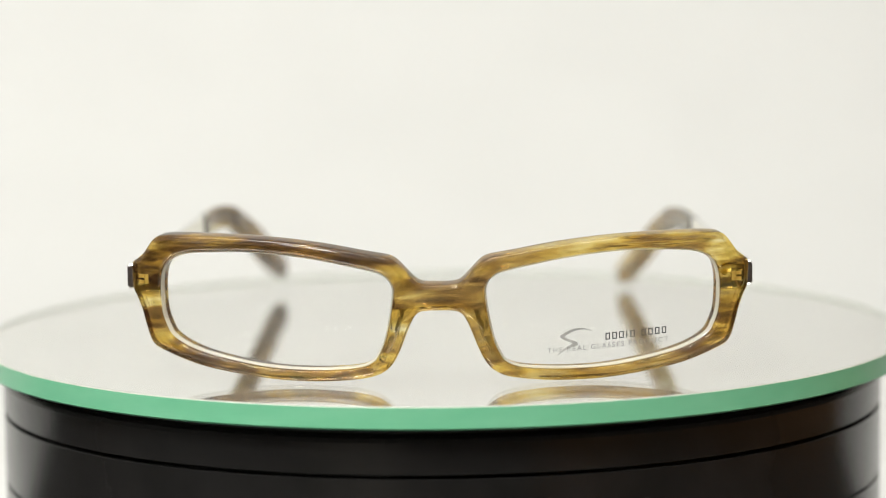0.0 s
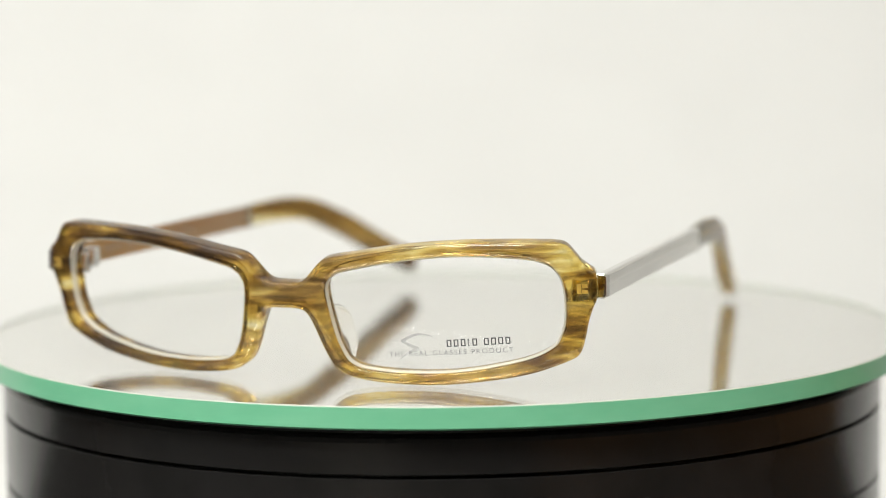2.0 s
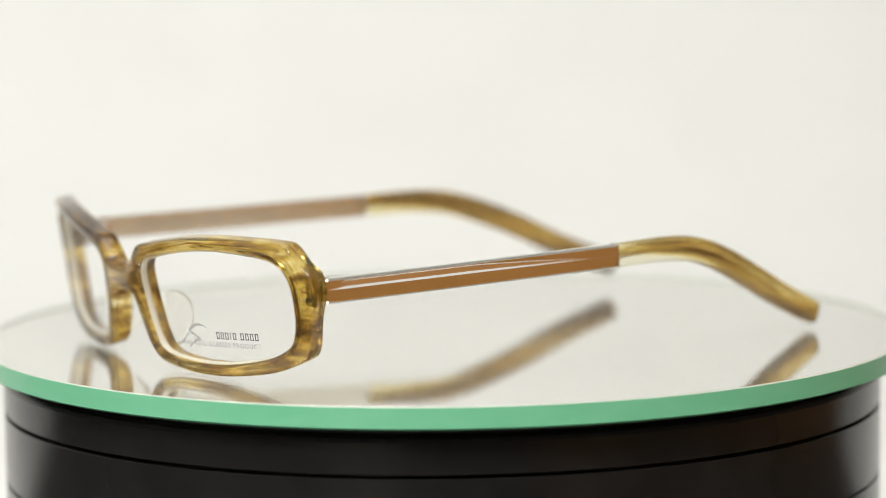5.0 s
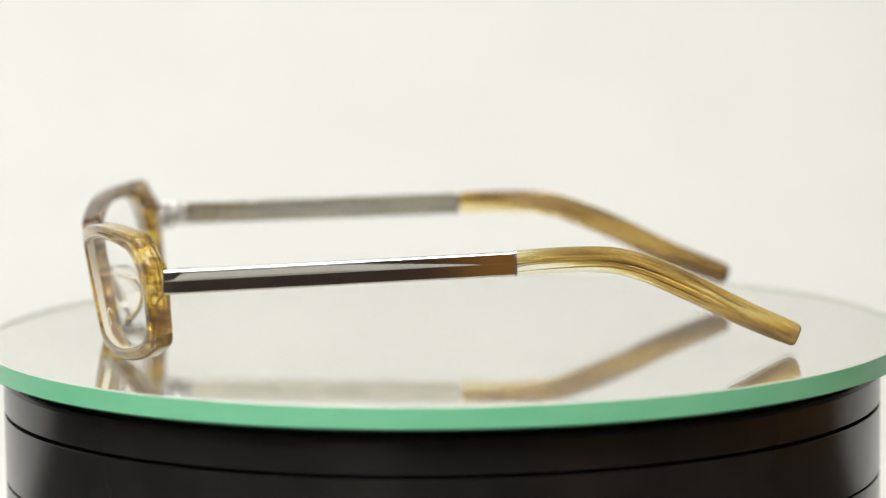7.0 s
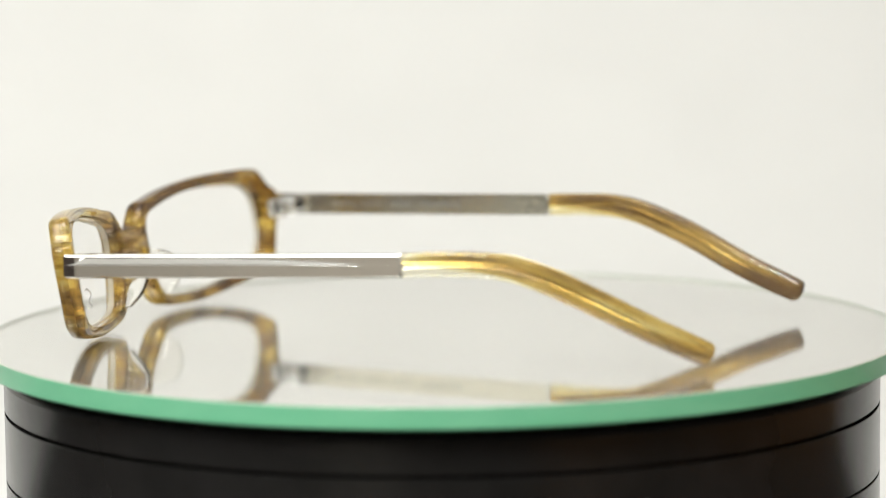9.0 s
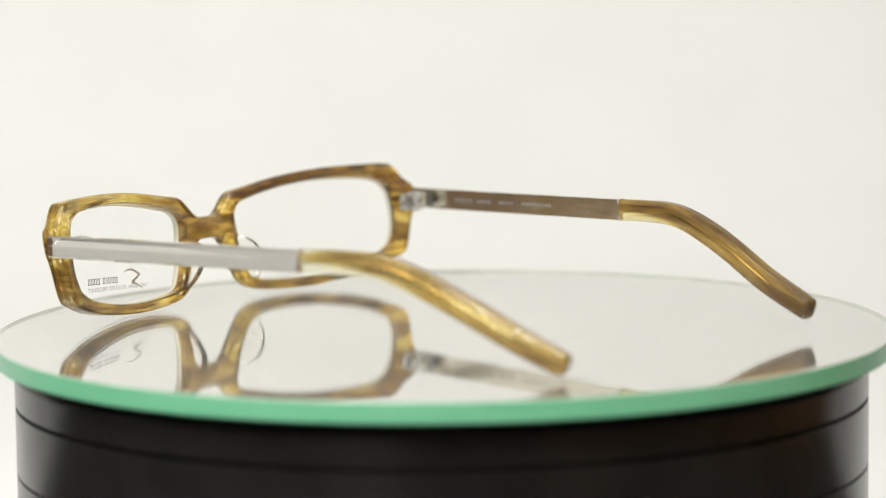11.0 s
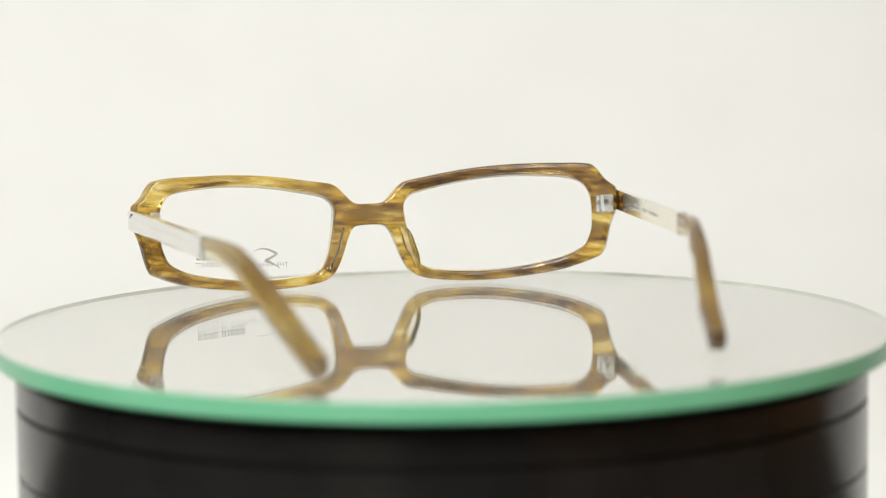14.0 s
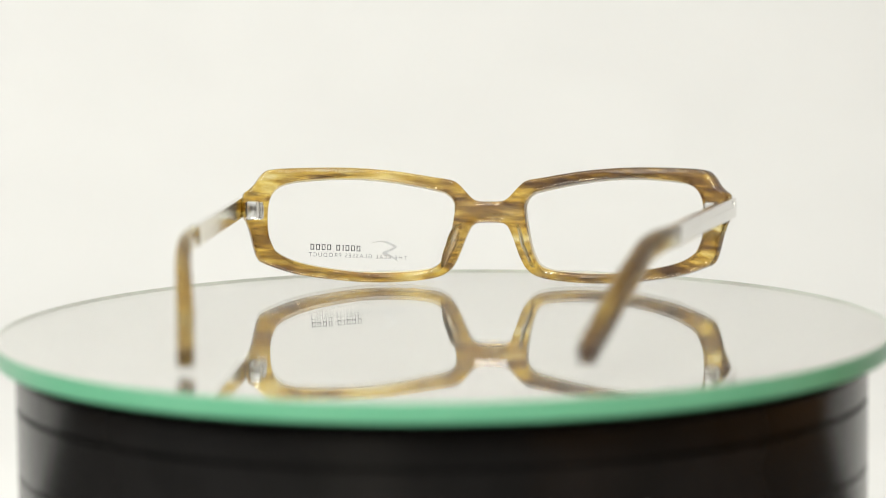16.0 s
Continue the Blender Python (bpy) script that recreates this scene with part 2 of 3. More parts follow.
def filled(loops, thick, bevel, bend):
    """A plate with holes, with rounded edges, bent by the function bend(x, z, depth)."""
    cu = bpy.data.curves.new("outline", "CURVE")
    cu.dimensions, cu.fill_mode = "2D", "BOTH"
    cu.extrude, cu.bevel_depth, cu.bevel_resolution, cu.offset = thick / 2 - bevel, bevel, 3, -bevel
    for loop in loops:
        s = cu.splines.new("POLY")
        s.points.add(len(loop) - 1)
        for p, q in zip(s.points, loop):
            p.co = (q[0], q[1], 0, 1)
        s.use_cyclic_u = True
    ob = bpy.data.objects.new("outline", cu)
    me = bpy.data.meshes.new_from_object(ob)
    bpy.data.objects.remove(ob)
    bm = bmesh.new()
    bm.from_mesh(me)
    bmesh.ops.remove_doubles(bm, verts=bm.verts, dist=0.002)
    bmesh.ops.triangulate(bm, faces=bm.faces)
    for v in bm.verts:
        v.co = Vector(bend(v.co.x, v.co.y, v.co.z - thick / 2)) * MM
    bmesh.ops.recalc_face_normals(bm, faces=bm.faces)
    return bm


def loft(path, section, steps=24, ends=True):
    """A bar along a path of points; section(s, a) gives its (side, up) offsets at the share s and the angle a."""
    bm = bmesh.new()
    rings, n, far = [], len(path), 0.0
    grain = bm.verts.layers.float_vector.new("grain")
    for i, p in enumerate(path):
        far += (p - path[i - 1]).length if i else 0.0
        t = (path[min(i + 1, n - 1)] - path[max(i - 1, 0)]).normalized()
        side = t.cross(Vector((0, 0, 1))).normalized()
        up = side.cross(t)
        ring = []
        for k in range(steps):
            a, b = section(i / (n - 1), 2 * math.pi * k / steps)
            v = bm.verts.new((p + side * a + up * b) * MM)
            v[grain] = Vector((a, far, b)) * MM
            ring.append(v)
        rings.append(ring)
    for a, b in zip(rings, rings[1:]):
        for k in range(steps):
            j = (k + 1) % steps
            bm.faces.new((a[k], a[j], b[j], b[k]))
    if ends:
        bm.faces.new(rings[0][::-1])
        bm.faces.new(rings[-1])
    bmesh.ops.recalc_face_normals(bm, faces=bm.faces)
    return bm


def rounded(w, h, a, power=4.0):
    """A point on a rounded rectangle's outline of half width w and half height h."""
    c, s = math.cos(a), math.sin(a)
    r = (abs(c) ** power + abs(s) ** power) ** (-1 / power)
    return w * c * r, h * s * r


# ---- the setting ----
def slab(name, lo, hi, mat, label, category):
    ob = part(name, box(bmesh.new(), lo, hi), mat, smooth=0)
    return tagged(ob, label, category, kind="structure")


LOW = -0.55
# The room is unseen, added for bounce light and for what shiny parts mirror.
slab("floor", (-1.6, -2.3, LOW - 0.05), (1.05, 1.2, LOW), DARK_FLOOR, "dark brown floor of the added, unseen room", "floor")
# Added block; its black top darkens the foreground before the paper begins.
slab("platform", (-0.75, -0.46, LOW), (0.56, 1.1, -0.108), FOREGROUND_BLACK, "added block, black to darken the foreground, that carries the turntable and the paper sweep", "platform")
slab("wall_left", (-1.6, -2.3, LOW), (-1.5, 1.2, 1.4), WHITE_PAINT, "unseen white wall, added", "wall")
# Boards added out of view to put brown and black into the temples' reflections.
slab("left_brown_card", (-1.5, -0.15, LOW), (-1.46, 0.455, 0.12), WOOD_DARK, "unseen brown board, added for the steel to mirror", "cupboard")
slab("left_black_card", (-1.5, 0.46, LOW), (-1.46, 0.70, 0.12), BLACK_PLASTIC, "unseen black board, added for the steel to mirror", "wall")
slab("left_dark_card", (-1.5, -2.15, LOW), (-1.46, -0.8, -0.05), DARK_PAINT, "unseen dark board, added to darken the steel's reflections", "panelling")
slab("left_low_brown_card", (-1.5, 0.71, LOW), (-1.46, 1.1, 0.02), WOOD_DARK, "unseen low brown board, added for the steel to mirror", "cupboard")
slab("wall_right", (0.95, -2.3, LOW), (1.05, 1.2, 1.4), WHITE_PAINT, "unseen white wall, added", "wall")
# Brown boards added out of view; their tops set where the groove mirrors brown.
slab("right_brown_card", (0.91, -2.2, LOW), (0.95, 0.5, 0.1), WOOD, "unseen brown wooden board, added for the steel to mirror", "panelling")
slab("right_tall_brown_card", (0.88, -0.6, LOW), (0.91, 0.5, 0.27), WOOD, "unseen taller brown board, added for the steel to mirror", "cupboard")
slab("wall_north", (-1.5, 1.1, LOW), (0.95, 1.2, 1.4), WHITE_PAINT, "unseen white wall, added behind the paper", "wall")
# Added wall behind the camera, its tones laid out for the steel's reflections.
slab("wall_south", (-0.42, -2.3, LOW), (0.95, -2.2, 0.30), DARK_PAINT, "unseen dark wall, added to darken the steel's reflections", "wall")
slab("wall_south_upper", (-0.42, -2.3, 0.30), (0.95, -2.2, 1.4), WHITE_PAINT, "unseen white wall, added to brighten the groove's reflections", "wall")
slab("south_beige_card", (-1.5, -2.2, LOW), (-0.42, -2.16, -0.05), BEIGE_PAINT, "unseen beige board, added for the steel to mirror", "panelling")
slab("wall_south_white", (-1.5, -2.3, LOW), (-0.42, -2.2, 1.4), WHITE_PAINT, "unseen white wall, added", "wall")
slab("ceiling", (-1.6, -2.3, 1.4), (1.05, 1.2, 1.5), WHITE_PAINT, "unseen white ceiling, added", "ceiling")


def paper_sweep():
    """A sheet of white paper that runs over the floor and up the wall in one curve."""
    prof = [(0.2, -0.101), (0.4, -0.101)]
    for i in range(1, 25):
        a = math.pi / 2 * i / 24
        prof.append((0.6 + 0.35 * math.sin(a), 0.249 - 0.35 * math.cos(a)))
    prof += [(0.95, 0.8), (0.95, 1.2)]
    bm = bmesh.new()
    rows = [[bm.verts.new((x, y, z)) for x in (-0.75, 0.0, 0.55)] for y, z in prof]
    for a, b in zip(rows, rows[1:]):
        for i in range(2):
            bm.faces.new((a[i], a[i + 1], b[i + 1], b[i]))
    under = [[bm.verts.new((v.co.x, v.co.y + 0.002 * math.sin(a), v.co.z - 0.002 * math.cos(a))) for v in r] for r, a in
             zip(rows, [0, 0] + [math.pi / 2 * i / 24 for i in range(1, 25)] + [math.pi / 2] * 2)]
    for a, b in zip(under, under[1:]):
        for i in range(2):
            bm.faces.new((b[i], b[i + 1], a[i + 1], a[i]))
    return tagged(part("backdrop", bm, WHITE_PAPER, smooth=30), "seamless white paper sweep, brightly lit", "backdrop", kind="structure")


paper_sweep()


# ---- turntable ----
def turntable():
    root = new("turntable")
    root.location = (-0.0006, 0, -0.1)
    tagged(root, "round glossy black plastic display turntable with thin grooves", "turntable")
    z = lambda h: h * MM + 0.1
    R = 0.1013
    part("drum", revolve([(0.02, z(-107.9)), (R - .002, z(-107.9)), (R, z(-106)), (R, z(-31.6)), (R - .0001, z(-31.5)), (R - .0015, z(-31.5)), (R - .0015, z(-30.9)), (R - .0001, z(-30.9)), (R, z(-30.8)),
                          (R, z(-15.9)), (R - .0001, z(-15.8)), (R - .004, z(-15.8)), (R - .004, z(-15.0)), (0.02, z(-15.0))]), BLACK_PLASTIC, root, smooth=30)
    part("turning_top", revolve([(0.02, z(-14.9)), (R - .0001, z(-14.9)), (R, z(-14.8)), (R, z(-8.4)), (R - .0005, z(-7.6)), (R - .0015, z(-7.2)), (0.02, z(-7.2))]), BLACK_PLASTIC, root, "glossy black turning rim", smooth=30)
    part("pad", revolve([(0.02, z(-7.1)), (R - .004, z(-7.1)), (R - .004, z(-5.0)), (0.02, z(-5.0))]), DARK_RUBBER, root, "matt black rubber mat")
    return root


def mirror_disc():
    root = new("mirror_disc")
    root.location = (0, 0, -0.005)
    tagged(root, "round glass mirror with a green edge lying on the turntable", "mirror")
    z = lambda h: h * MM + 0.005
    R, c = 0.1066, 0.00025
    bm = bmesh.new()
    bmesh.ops.create_circle(bm, cap_ends=True, radius=R - c, segments=192)
    for v in bm.verts:
        v.co.z = z(0)
    face = part("glass_face", bm, GLASS, root, "clear glass surface", smooth=0)
    face.visible_shadow = False
    # The silver's tilted outer lip is added so that the far edge mirrors pale.
    part("silvering", revolve([(0.0, z(-0.5)), (R - .0006, z(-0.5)), (R - .0002, z(-0.29)), (R - .0002, z(-0.6)), (R - .00075, z(-4.85)), (0.0, z(-4.85))], 192), SILVER, root, "silvered back of the glass", smooth=12)
    part("edge_band", revolve([(R, z(-0.25)), (R, z(-4.5)), (R - .0005, z(-4.9)), (R - .0006, z(-4.85)), (R - .00018, z(-4.5)), (R - .00018, z(-0.3))], 256), EDGE_GREEN, root, "pale green polished glass edge", smooth=50)
    part("arris", revolve([(R - c, z(0)), (R, z(-0.25)), (R - .00015, z(-0.28)), (R - c - .00008, z(-0.04))], 256), ARRIS, root, "fine ground bevel", smooth=30)
    return root


turntable()
MIRROR = mirror_disc()

# ---- eyeglasses: the front ----
MID = -0.1
THICK = 4.8
RIM = [(0, 21.0), (3.2, 21.1), (4.9, 21.9), (6.8, 23.8), (8.6, 25.6), (10.4, 26.6), (15, 27.4), (26, 29.2), (38, 30.3), (50, 30.6), (57.4, 30.5), (59.6, 30.0), (61.0, 28.5), (62.4, 26.5), (63.9, 25.2), (64.9, 24.3),
       (65.1, 21.5), (64.8, 18.6), (64.1, 17.1), (63.1, 14.3), (62.2, 10.6), (61.1, 7.5), (59.0, 5.8), (50.4, 2.7), (38.3, 0.7), (29, 0.1), (20, 0.4), (14, 1.3), (11, 2.8), (9.4, 4.7), (8, 7.5), (6.8, 10.6), (5.6, 13.4), (4.5, 14.9), (3, 15.4), (0, 15.5)]
HOLE = [(9.0, 18.6), (9.5, 21.6), (11.2, 23.4), (14, 24.5), (26, 26.9), (38, 28.1), (50, 27.8), (55.3, 26.8), (58, 24.6), (59.2, 21.0), (59.2, 14.8), (58.2, 11), (56.2, 8.1), (50, 5.2), (38.3, 2.8), (28, 2.1), (18, 2.6), (13.8, 3.9), (12.0, 6.2), (10.4, 10.5)]


def front_bend(x, z, d):
    """The curved, tilted surface of the front; d is the depth along its normal."""
    sweep = 0.0032 if x > 0 else 0.00365
    n = Vector((2 * sweep * x, -1, -0.16)).normalized()
    return Vector((x + MID, -81.8 + sweep * x * x - 0.16 * (z - 15), z - 0.0035 * x)) + n * d


def offset_loop(loop, by):
    """The closed loop moved inwards by some millimetres."""
    n, out = len(loop), []
    mid = sum((Vector(p) for p in loop), Vector((0, 0))) / n
    for i in range(n):
        t = Vector(loop[(i + 1) % n]) - Vector(loop[i - 1])
        k = Vector((-t.y, t.x)).normalized()
        if k.dot(mid - Vector(loop[i])) < 0:
            k = -k
        out.append(Vector(loop[i]) + k * by)
    return out


def flip(loop):
    return [(-x, z) for x, z in reversed([tuple(p) for p in loop])]


def eyeglasses():
    root = new("eyeglasses")
    tagged(root, "eyeglasses with streaked horn-coloured acetate rims and steel temples on the mirror", "eyeglasses")
    half = spline(RIM, 0.8)
    outer = [tuple(p) for p in half] + [(-p.x, p.y) for p in reversed(half[1:-1])]
    hole = [tuple(p) for p in offset_loop(spline(HOLE, 0.8, True), 0.5)]
    part("front", filled([outer, hole, flip(hole)], THICK, 1.1, front_bend), HORN_FRONT, root, "brown and gold streaked acetate front", smooth=50)
    # lenses
    for side in (1, -1):
        rim = offset_loop(hole, -0.3)
        loop = rim if side == 1 else flip(rim)
        bm = lens_sheet(loop)
        lens = part("lens", bm, LENS, root, "clear demo lens", smooth=40, at=front_bend(side * 42.0, 15.0, 0) * MM)
        lens.visible_shadow = False
        part("edge_bevel", lens_edge(offset_loop(loop, 0.35), lens.location), LENS_EDGE, lens, "pale polished lens edge", smooth=60)
        if side == 1:
            cam.data.dof.focus_object = lens
            lens_print(lens)
    return root


LENS_D = -1.0


def lens_edge(loop, origin):
    """The pale bevelled edge of a lens where it sits in the rim's groove."""
    bm = bmesh.new()
    n, rings = len(loop), []
    for i, p in enumerate(loop):
        t = Vector(loop[(i + 1) % n]) - Vector(loop[i - 1])
        k = Vector((-t.y, t.x)).normalized()
        ring = []
        for a in range(8):
            c, d = math.cos(math.pi * a / 4), math.sin(math.pi * a / 4)
            q = Vector(p) + k * 0.32 * c
            ring.append(bm.verts.new(front_bend(q.x, q.y, LENS_D - 0.5 + 0.75 * d) * MM - origin))
        rings.append(ring)
    for a, b in zip(rings, rings[1:] + rings[:1]):
        for k in range(8):
            j = (k + 1) % 8
            bm.faces.new((a[k], a[j], b[j], b[k]))
    bmesh.ops.recalc_face_normals(bm, faces=bm.faces)
    return bm


def lens_sheet(loop):
    """A thin curved lens: two skins, each a fan of rings, and a rim."""
    bm = bmesh.new()
    mid = sum((Vector(p) for p in loop), Vector((0, 0))) / len(loop)
    skins = []
    for d in (LENS_D, LENS_D - 1.0):
        rings = []
        for k in range(1, 9):
            rings.append([bm.verts.new(Vector(front_bend(*(mid + (Vector(p) - mid) * k / 8), d)) * MM) for p in loop])
        c = bm.verts.new(Vector(front_bend(*mid, d)) * MM)
        n = len(loop)
        for i in range(n):
            bm.faces.new((c, rings[0][i], rings[0][(i + 1) % n]))
            for a, b in zip(rings, rings[1:]):
                bm.faces.new((a[i], b[i], b[(i + 1) % n], a[(i + 1) % n]))
        skins.append(rings[-1])
    for i in range(len(loop)):
        j = (i + 1) % len(loop)
        bm.faces.new((skins[0][i], skins[1][i], skins[1][j], skins[0][j]))
    bmesh.ops.recalc_face_normals(bm, faces=bm.faces)
    return bm


def on_lens(name, bm, mat, lens, label):
    """Lays flat ink (x, z in millimetres) on the lens's outer skin."""
    for v in bm.verts:
        v.co = Vector(front_bend(v.co.x - MID, v.co.y, LENS_D + 0.02 + 0.02 * v.co.z)) * MM - lens.location
    return part(name, bm, mat, lens, label, smooth=0)


def stroke(bm, pts, widths):
    """A flat tapered stroke."""
    n = len(pts)
    rows = []
    for i, p in enumerate(pts):
        t = (pts[min(i + 1, n - 1)] - pts[max(i - 1, 0)]).normalized()
        k = Vector((-t.y, t.x)) * np.interp(i / (n - 1), *widths) / 2
        rows.append((bm.verts.new((*(p + k), 1)), bm.verts.new((*(p - k), 1))))
    for a, b in zip(rows, rows[1:]):
        bm.faces.new((a[0], a[1], b[1], b[0]))


def lens_print(lens):
    # slogan
    cu = bpy.data.curves.new("lettering", "FONT")
    cu.body, cu.size, cu.space_character = "THE REAL GLASSES PRODUCT", 1.5, 1.3
    ob = bpy.data.objects.new("lettering", cu)
    me = bpy.data.meshes.new_from_object(ob)
    bpy.data.objects.remove(ob)
    bm = bmesh.new()
    bm.from_mesh(me)
    bmesh.ops.triangulate(bm, faces=bm.faces)
    wide = max(v.co.x for v in bm.verts)
    for v in bm.verts:
        x = v.co.x / wide * 25.6
        v.co = (22.25 + x, 5.95 + v.co.y + 0.062 * x, 1)
    on_lens("slogan", bm, PRINT_GREY, lens, "small grey printed slogan")
    # maker's mark as plain hollow bars
    for i, gap in enumerate((0, 0, 0, 0, 0, 0.9, 0.9, 0.9, 0.9)):
        bm = bmesh.new()
        x = 34.5 + i * 1.44 + gap - (0.5 if i > 3 else 0)
        z = 8.4 + 0.07 * (x - 34.6)
        w, t = (0.3, 0.13) if i == 3 else (0.98, 0.23)
        rims = [[bm.verts.new((x + a, z + b + 0.06 * a, 1)) for a, b in ((k, k), (w - k, k), (w - k, 1.5 - k), (k, 1.5 - k))] for k in (0, t)]
        for j in range(4):
            bm.faces.new((rims[0][j], rims[0][(j + 1) % 4], rims[1][(j + 1) % 4], rims[1][j]))
        on_lens("mark_bar", bm, PRINT_DARK, lens, "dark grey printed bar")
    bm = bmesh.new()
    stroke(bm, spline([Vector(p) for p in ((31.75, 10.45), (29.75, 10.95), (27.55, 10.65), (25.15, 9.35))], 0.3), ((0, 0.5, 1), (0.1, 0.5, 0.75)))
    stroke(bm, spline([Vector(p) for p in ((25.05, 9.45), (26.55, 8.65), (28.55, 7.85))], 0.3), ((0, 1), (0.5, 0.7)))
    stroke(bm, spline([Vector(p) for p in ((28.65, 7.85), (26.75, 7.15), (24.35, 5.45))], 0.3), ((0, 1), (0.8, 0.1)))
    on_lens("swoosh", bm, SILVER_INK, lens, "silver grey printed swoosh")


# ---- eyeglasses: temples, hinges, pads ----
def temple(root, side, head, joint, path, pale):
    """One temple: a steel bar with a scooped outer face, and a bent acetate tip. head and joint lie on the middle of the outer face."""
    head, joint = Vector(head), Vector(joint)
    n, wide, high = 64, 2.0, 2.6
    bm = bmesh.new()
    out, rings = Vector((side, 0, 0)), []
    for i in range(n + 1):
        s = i / n
        c = head.lerp(joint, s)
        low = 0.25 - 0.05 * s
        tall = 1.8 * min(1.0, max(0.0, (s - 0.03) / 0.03) ** 0.5, max(0.0, (0.9 - s) / 0.4) ** 0.75) + 0.02
        cut = 0.4 + 0.07 * max(0.0, (s - 0.5) / 0.5) ** 1.3
        # the outer face from its lower to its upper edge, with the long V groove in its upper half
        face = [(-0.9, -high), (-0.5, -high), (-0.32, -high + 0.12), (0, -high + cut), (0, low)]
        face += [(-0.2 * tall * k, low + tall * q) for q, k in ((0.015, 0.02), (0.04, 0.09), (0.18, 0.46), (0.21, 0.52), (0.42, 0.68), (0.63, 0.84), (0.84, 1.0), (0.87, 0.97), (0.95, 0.4), (0.98, 0.1))]
        face += [(0, low + tall), (0, high - 0.42), (-0.1, high - 0.3), (-0.5, high), (-0.9, high)]
        face += [(-wide + 0.03, high), (-wide, high - 0.03), (-wide, -high + 0.03), (-wide + 0.03, -high)]
        k = 0.86 if i == 0 else 1.0
        rings.append([bm.verts.new((c + out * (a * k - (0.15 if i == 0 else 0)) + Vector((0, -0.85 if i == 1 else 0, b * k))) * MM) for a, b in face])
    m = len(rings[0])
    for r, q in zip(rings, rings[1:]):
        for k in range(m):
            bm.faces.new((r[k], r[(k + 1) % m], q[(k + 1) % m], q[k]))
    bm.faces.new(rings[0])
    bm.faces.new(rings[-1])
    bmesh.ops.recalc_face_normals(bm, faces=bm.faces)
    ob = part("temple", bm, CHROME, root, "polished steel temple with a long scooped groove", smooth=14)
    line = spline([joint + Vector((-side * 1.3, 0.05, 0))] + [Vector(p) for p in path], 0.8)
    m = len(line) - 1

    def tip_section(s, a):
        w = np.interp(s, (0, 0.15, 0.4, 0.75, 1), (1.25, 1.4, 1.8, 2.1, 1.9))
        h = np.interp(s, (0, 0.2, 0.5, 0.9, 1), (2.65, 2.75, 2.95, 2.8, 2.5))
        last = max(0.0, (s - 0.97) / 0.03)
        k = math.sqrt(max(0.0, 1 - (last * 0.96) ** 2))
        return rounded(w * k, h * k, a, 4.6)

    part("tip", loft(line, tip_section, 32), HORN_TIP if pale else HORN_TIP_DARK, ob, "honey streaked acetate temple tip" if pale else "brown streaked acetate temple tip", smooth=60)
    # the flat steel wire in the middle of the clear tip
    core = [p for i, p in enumerate(line) if i < m * 0.8]
    part("core_wire", loft(core, lambda s, a: rounded(0.35, np.interp(s, (0, 0.06, 0.9, 1), (1.0, 0.62, 0.5, 0.3)), a, 3.0), 12), CHROME, ob, "flat steel wire inside the acetate tip", smooth=50)
    # ferrule line at the joint
    t = (joint - head).normalized()
    ring = [joint + Vector((-side * 1.25, 0, 0)) + t * k for k in (-0.25, 0.35)]
    part("collar", loft(ring, lambda s, a: rounded(1.3, 2.75, a, 6.0), 32), SATIN, ob, "thin steel collar", smooth=30)
    # polished inner face
    bm, along = bmesh.new(), joint - head
    rows = []
    for s in (0.13, 0.99):
        c = head + along * s
        rows.append([bm.verts.new((c + Vector((-side * (wide + a), 0, b))) * MM) for a, b in ((-0.02, -2.59), (0.01, -2.57), (0.01, 2.57), (-0.02, 2.59))])
    for k in range(4):
        bm.faces.new((rows[0][k], rows[0][(k + 1) % 4], rows[1][(k + 1) % 4], rows[1][k]))
    for r in rows:
        bm.faces.new(r)
    bmesh.ops.recalc_face_normals(bm, faces=bm.faces)
    part("inner_face", bm, BRUSHED, ob, "polished warm steel inner face", smooth=0)
    # inner engraving as bars
    if side < 0:
        bm = bmesh.new()
        along, inner = (joint - head), Vector((-side * (wide + 0.02), 0, 0))
        for i in range(26):
            if i in (5, 10, 11, 16, 17):
                continue
            s = 0.24 + i * 0.0178
            c = head + along * s + inner
            box(bm, (c - Vector((0.02, 0.3, 0.42))) * MM, (c + Vector((0.02, 0.3, 0.42))) * MM)
        part("engraved_bars", bm, PRINT_PALE, ob, "faint grey engraved bars", smooth=0)
    return ob


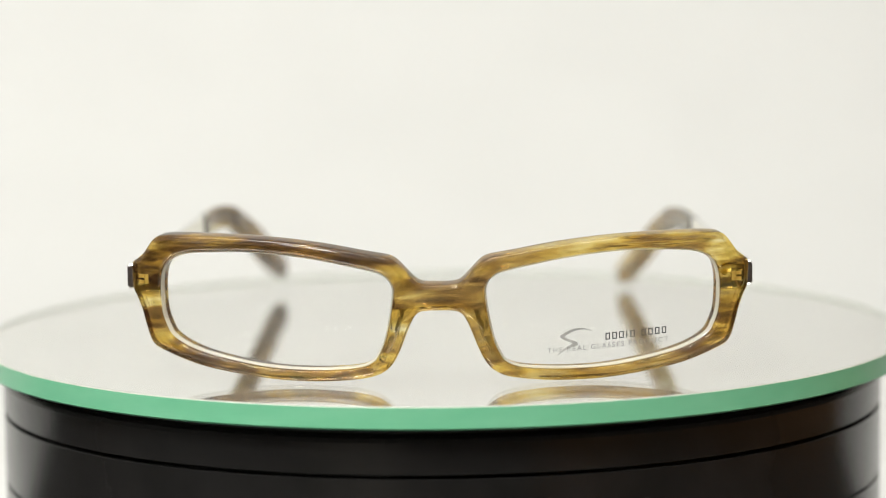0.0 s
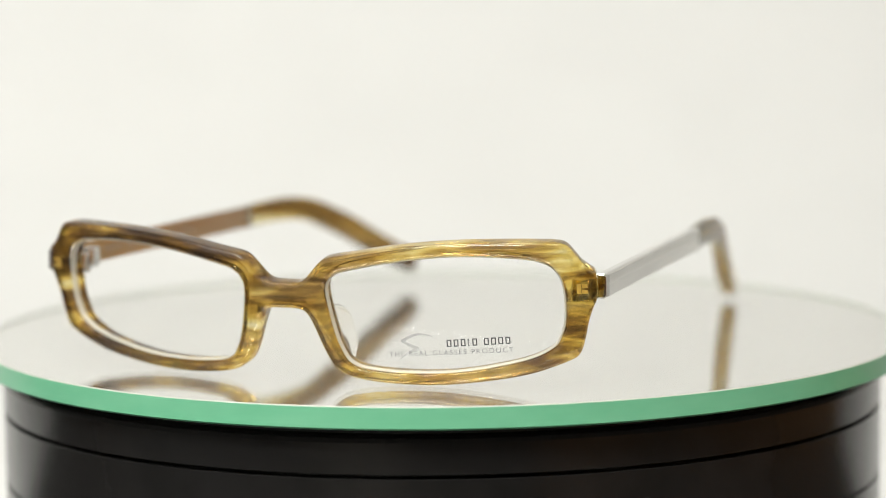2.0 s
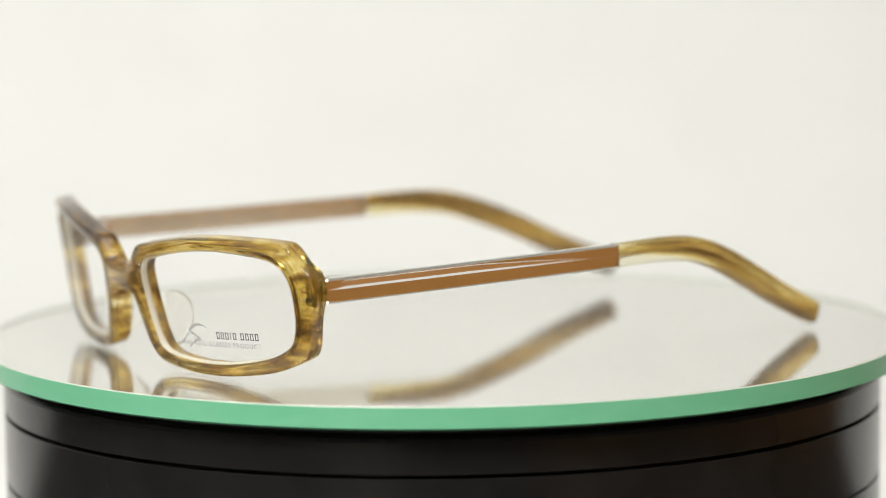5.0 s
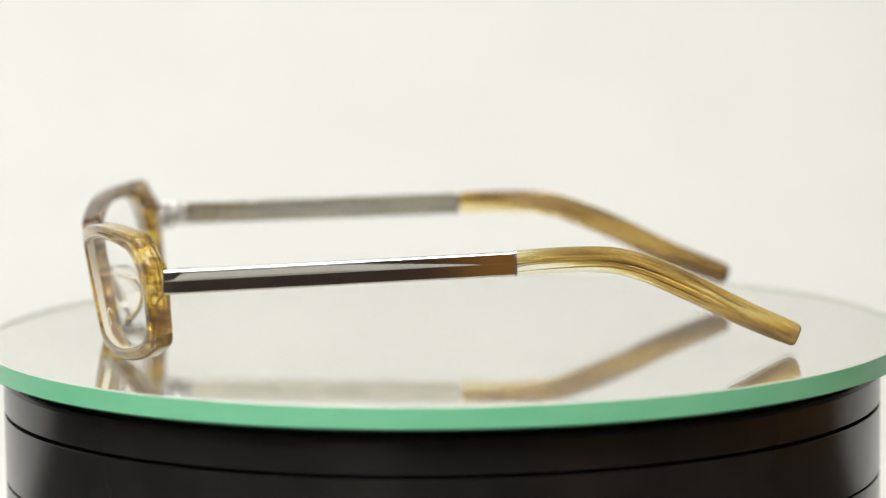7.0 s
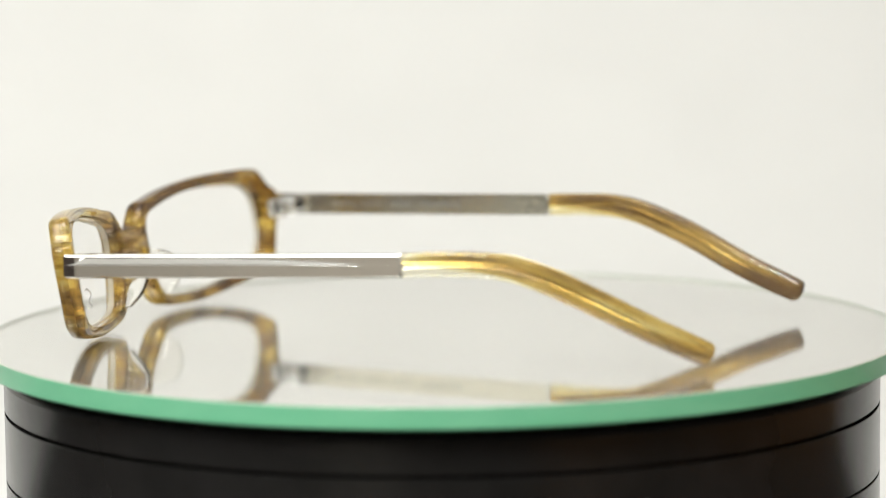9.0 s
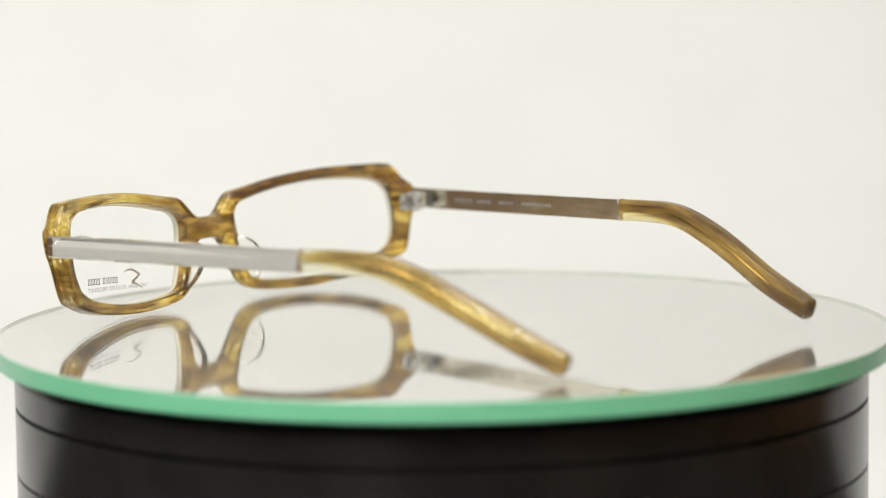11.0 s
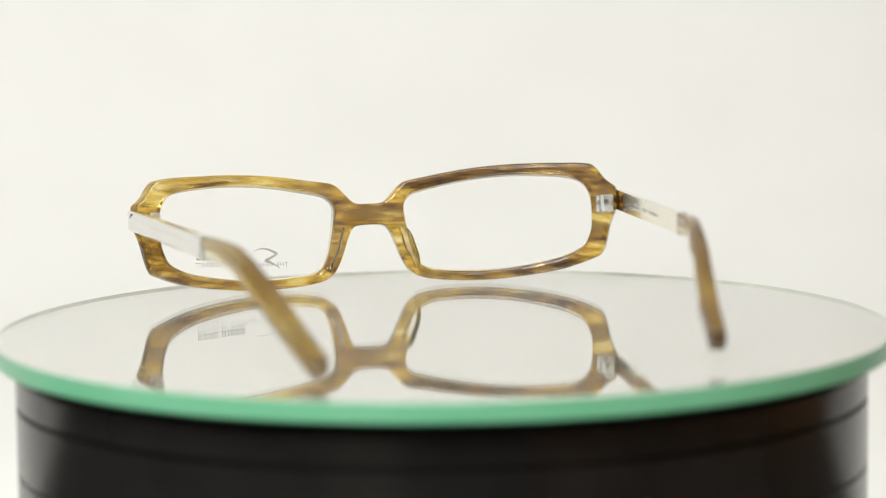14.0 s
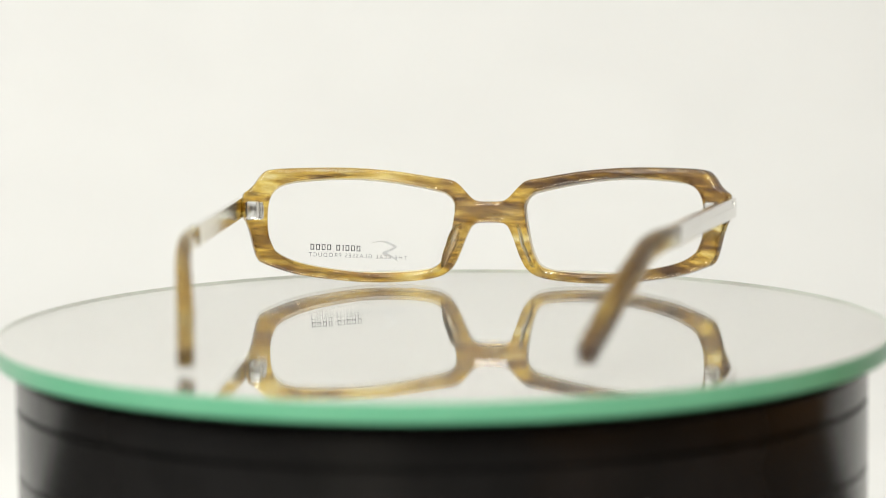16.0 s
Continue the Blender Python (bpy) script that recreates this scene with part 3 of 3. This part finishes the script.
def hinge(root, side):
    """A steel hinge: a plate let into the back of the front, three knuckles on a pin, and a leaf on the temple."""
    at = lambda u, z, d: front_bend(side * u, z, d)
    bm = bmesh.new()
    c = at(61.9, 19.8, -THICK - 0.3)
    box(bm, (c - Vector((1.95, 0.6, 2.35))) * MM, (c + Vector((1.95, 0.6, 2.35))) * MM, 0.55 * MM)
    plate = part("hinge", bm, SATIN, root, "silver steel hinge", smooth=40)
    # a raised boss on the plate and two arms to the outer knuckles
    bm = bmesh.new()
    p = at(61.7, 19.8, -THICK - 1.2)
    box(bm, (p - Vector((1.2, 0.7, 1.7))) * MM, (p + Vector((1.2, 0.7, 1.7))) * MM, 0.5 * MM)
    part("boss", bm, SATIN, plate, smooth=40)
    for k in (-1.75, 1.75):
        bm = bmesh.new()
        p = at(62.3, 19.8 + k, -THICK - 1.5)
        box(bm, (p - Vector((1.9, 1.0, 0.5))) * MM, (p + Vector((1.9, 1.0, 0.5))) * MM, 0.2 * MM)
        part("lug", bm, SATIN, plate, smooth=40)
    for k in (-1.75, 0.0, 1.75):
        bm = bmesh.new()
        p = at(63.9, 19.8, -THICK - 2.1) + Vector((0, 0, k))
        bmesh.ops.create_cone(bm, cap_ends=True, segments=24, radius1=1.15 * MM, radius2=1.15 * MM, depth=(1.9 if k == 0 else 1.2) * MM, matrix=Matrix.Translation(p * MM))
        bmesh.ops.bevel(bm, geom=[e for e in bm.edges if abs(e.verts[0].co.z - e.verts[1].co.z) < 1e-6], offset=0.12 * MM, segments=2, affect="EDGES")
        part("knuckle", bm, SATIN, plate, smooth=40)
    bm = bmesh.new()
    p = at(63.9, 19.8, -THICK - 2.1)
    bmesh.ops.create_cone(bm, cap_ends=True, segments=16, radius1=0.55 * MM, radius2=0.55 * MM, depth=5.0 * MM, matrix=Matrix.Translation(p * MM))
    part("pin", bm, DARK_RUBBER, plate, "dark hinge screw", smooth=40)
    bm = bmesh.new()
    p = at(63.3, 20.0, -THICK - 4.6)
    box(bm, (p - Vector((1.3, 2.2, 2.2))) * MM, (p + Vector((1.3, 2.2, 2.2))) * MM, 0.3 * MM)
    part("leaf", bm, SATIN, plate, smooth=40)
    # brass anchor of the plate, shining through the end of the front
    bm = bmesh.new()
    for u, z, w, h in ((61.5, 21.1, 0.42, 1.0), (62.6, 21.7, 0.55, 0.36), (62.6, 20.5, 0.55, 0.36)):
        vs = []
        for d in (0.03, -0.3):
            vs.append([bm.verts.new(front_bend(side * (u + a * w), z + b * h, d) * MM) for a, b in ((-1, -1), (1, -1), (1, 1), (-1, 1))])
        bm.faces.new(vs[0])
        for k in range(4):
            bm.faces.new((vs[0][k], vs[0][(k + 1) % 4], vs[1][(k + 1) % 4], vs[1][k]))
    bmesh.ops.recalc_face_normals(bm, faces=bm.faces)
    part("anchor", bm, BRASS, plate, "brass hinge anchor in the acetate", smooth=0)


def nose_pad(root, side):
    """A clear pad moulded on the inner rim, reaching back beside the nose."""
    bm = bmesh.new()
    rows = []
    n, m = 18, 14
    for i in range(n + 1):
        s = i / n
        z = 15.2 - 11.4 * s
        u = np.interp(s, (0, 0.5, 1), (7.4, 8.9, 12.0))
        reach = 0.3 + 6.6 * math.sin(math.pi * min(0.97, s ** 0.8)) ** 0.5
        ring = []
        for k in range(m):
            a = 2 * math.pi * k / m
            y, x = (reach / 2) * (1 - math.cos(a)), 0.55 * math.sin(a)
            ring.append(bm.verts.new((front_bend(side * (u + x + 0.32 * y), z, -THICK + 0.5 - y)) * MM))
        rows.append(ring)
    for a, b in zip(rows, rows[1:]):
        for k in range(m):
            bm.faces.new((a[k], a[(k + 1) % m], b[(k + 1) % m], b[k]))
    bm.faces.new(rows[0])
    bm.faces.new(rows[-1])
    bmesh.ops.recalc_face_normals(bm, faces=bm.faces)
    part("nose_pad", bm, PAD, root, "clear moulded nose pad", smooth=60)


GLASSES = eyeglasses()
temple(GLASSES, 1, (65.8, -66.6, 21.05), (59.8, 8.4, 22.25), [(57.4, 17.5, 22.6), (56.1, 26.5, 22.4), (55.1, 32.5, 21.5), (53.8, 39.5, 19.1), (51.2, 49.5, 14.3), (48.3, 60.5, 8.6), (45.3, 73.3, 2.7)], True)
temple(GLASSES, -1, (-66.0, -66.4, 21.6), (-57.8, 10.6, 23.5), [(-55.4, 19.5, 23.8), (-53.7, 27.7, 23.8), (-51.8, 34.7, 22.7), (-50.1, 42.7, 19.9), (-48.1, 50.6, 16.5), (-45.3, 62.4, 10.7), (-42.5, 76.6, 4.9)], False)
for side in (1, -1):
    hinge(GLASSES, side)
    nose_pad(GLASSES, side)

cam.data.dof.use_dof = True
cam.data.dof.aperture_fstop = 8.5


def motions():
    """The mirror and the eyeglasses on it turn steadily with the turntable."""
    turn = [(0, -0.59), (2, -23.9), (4, -47.24), (6.5, -77.3), (9, -106.89), (11.5, -136.39), (14, -165.82), (16, -189.11)]
    walk(GLASSES, [(t, pose(0, 0, 0, 0, 0, a)) for t, a in turn])
    walk(MIRROR, [(t, pose(0, 0, -0.005, 0, 0, a)) for t, a in turn])


motions()
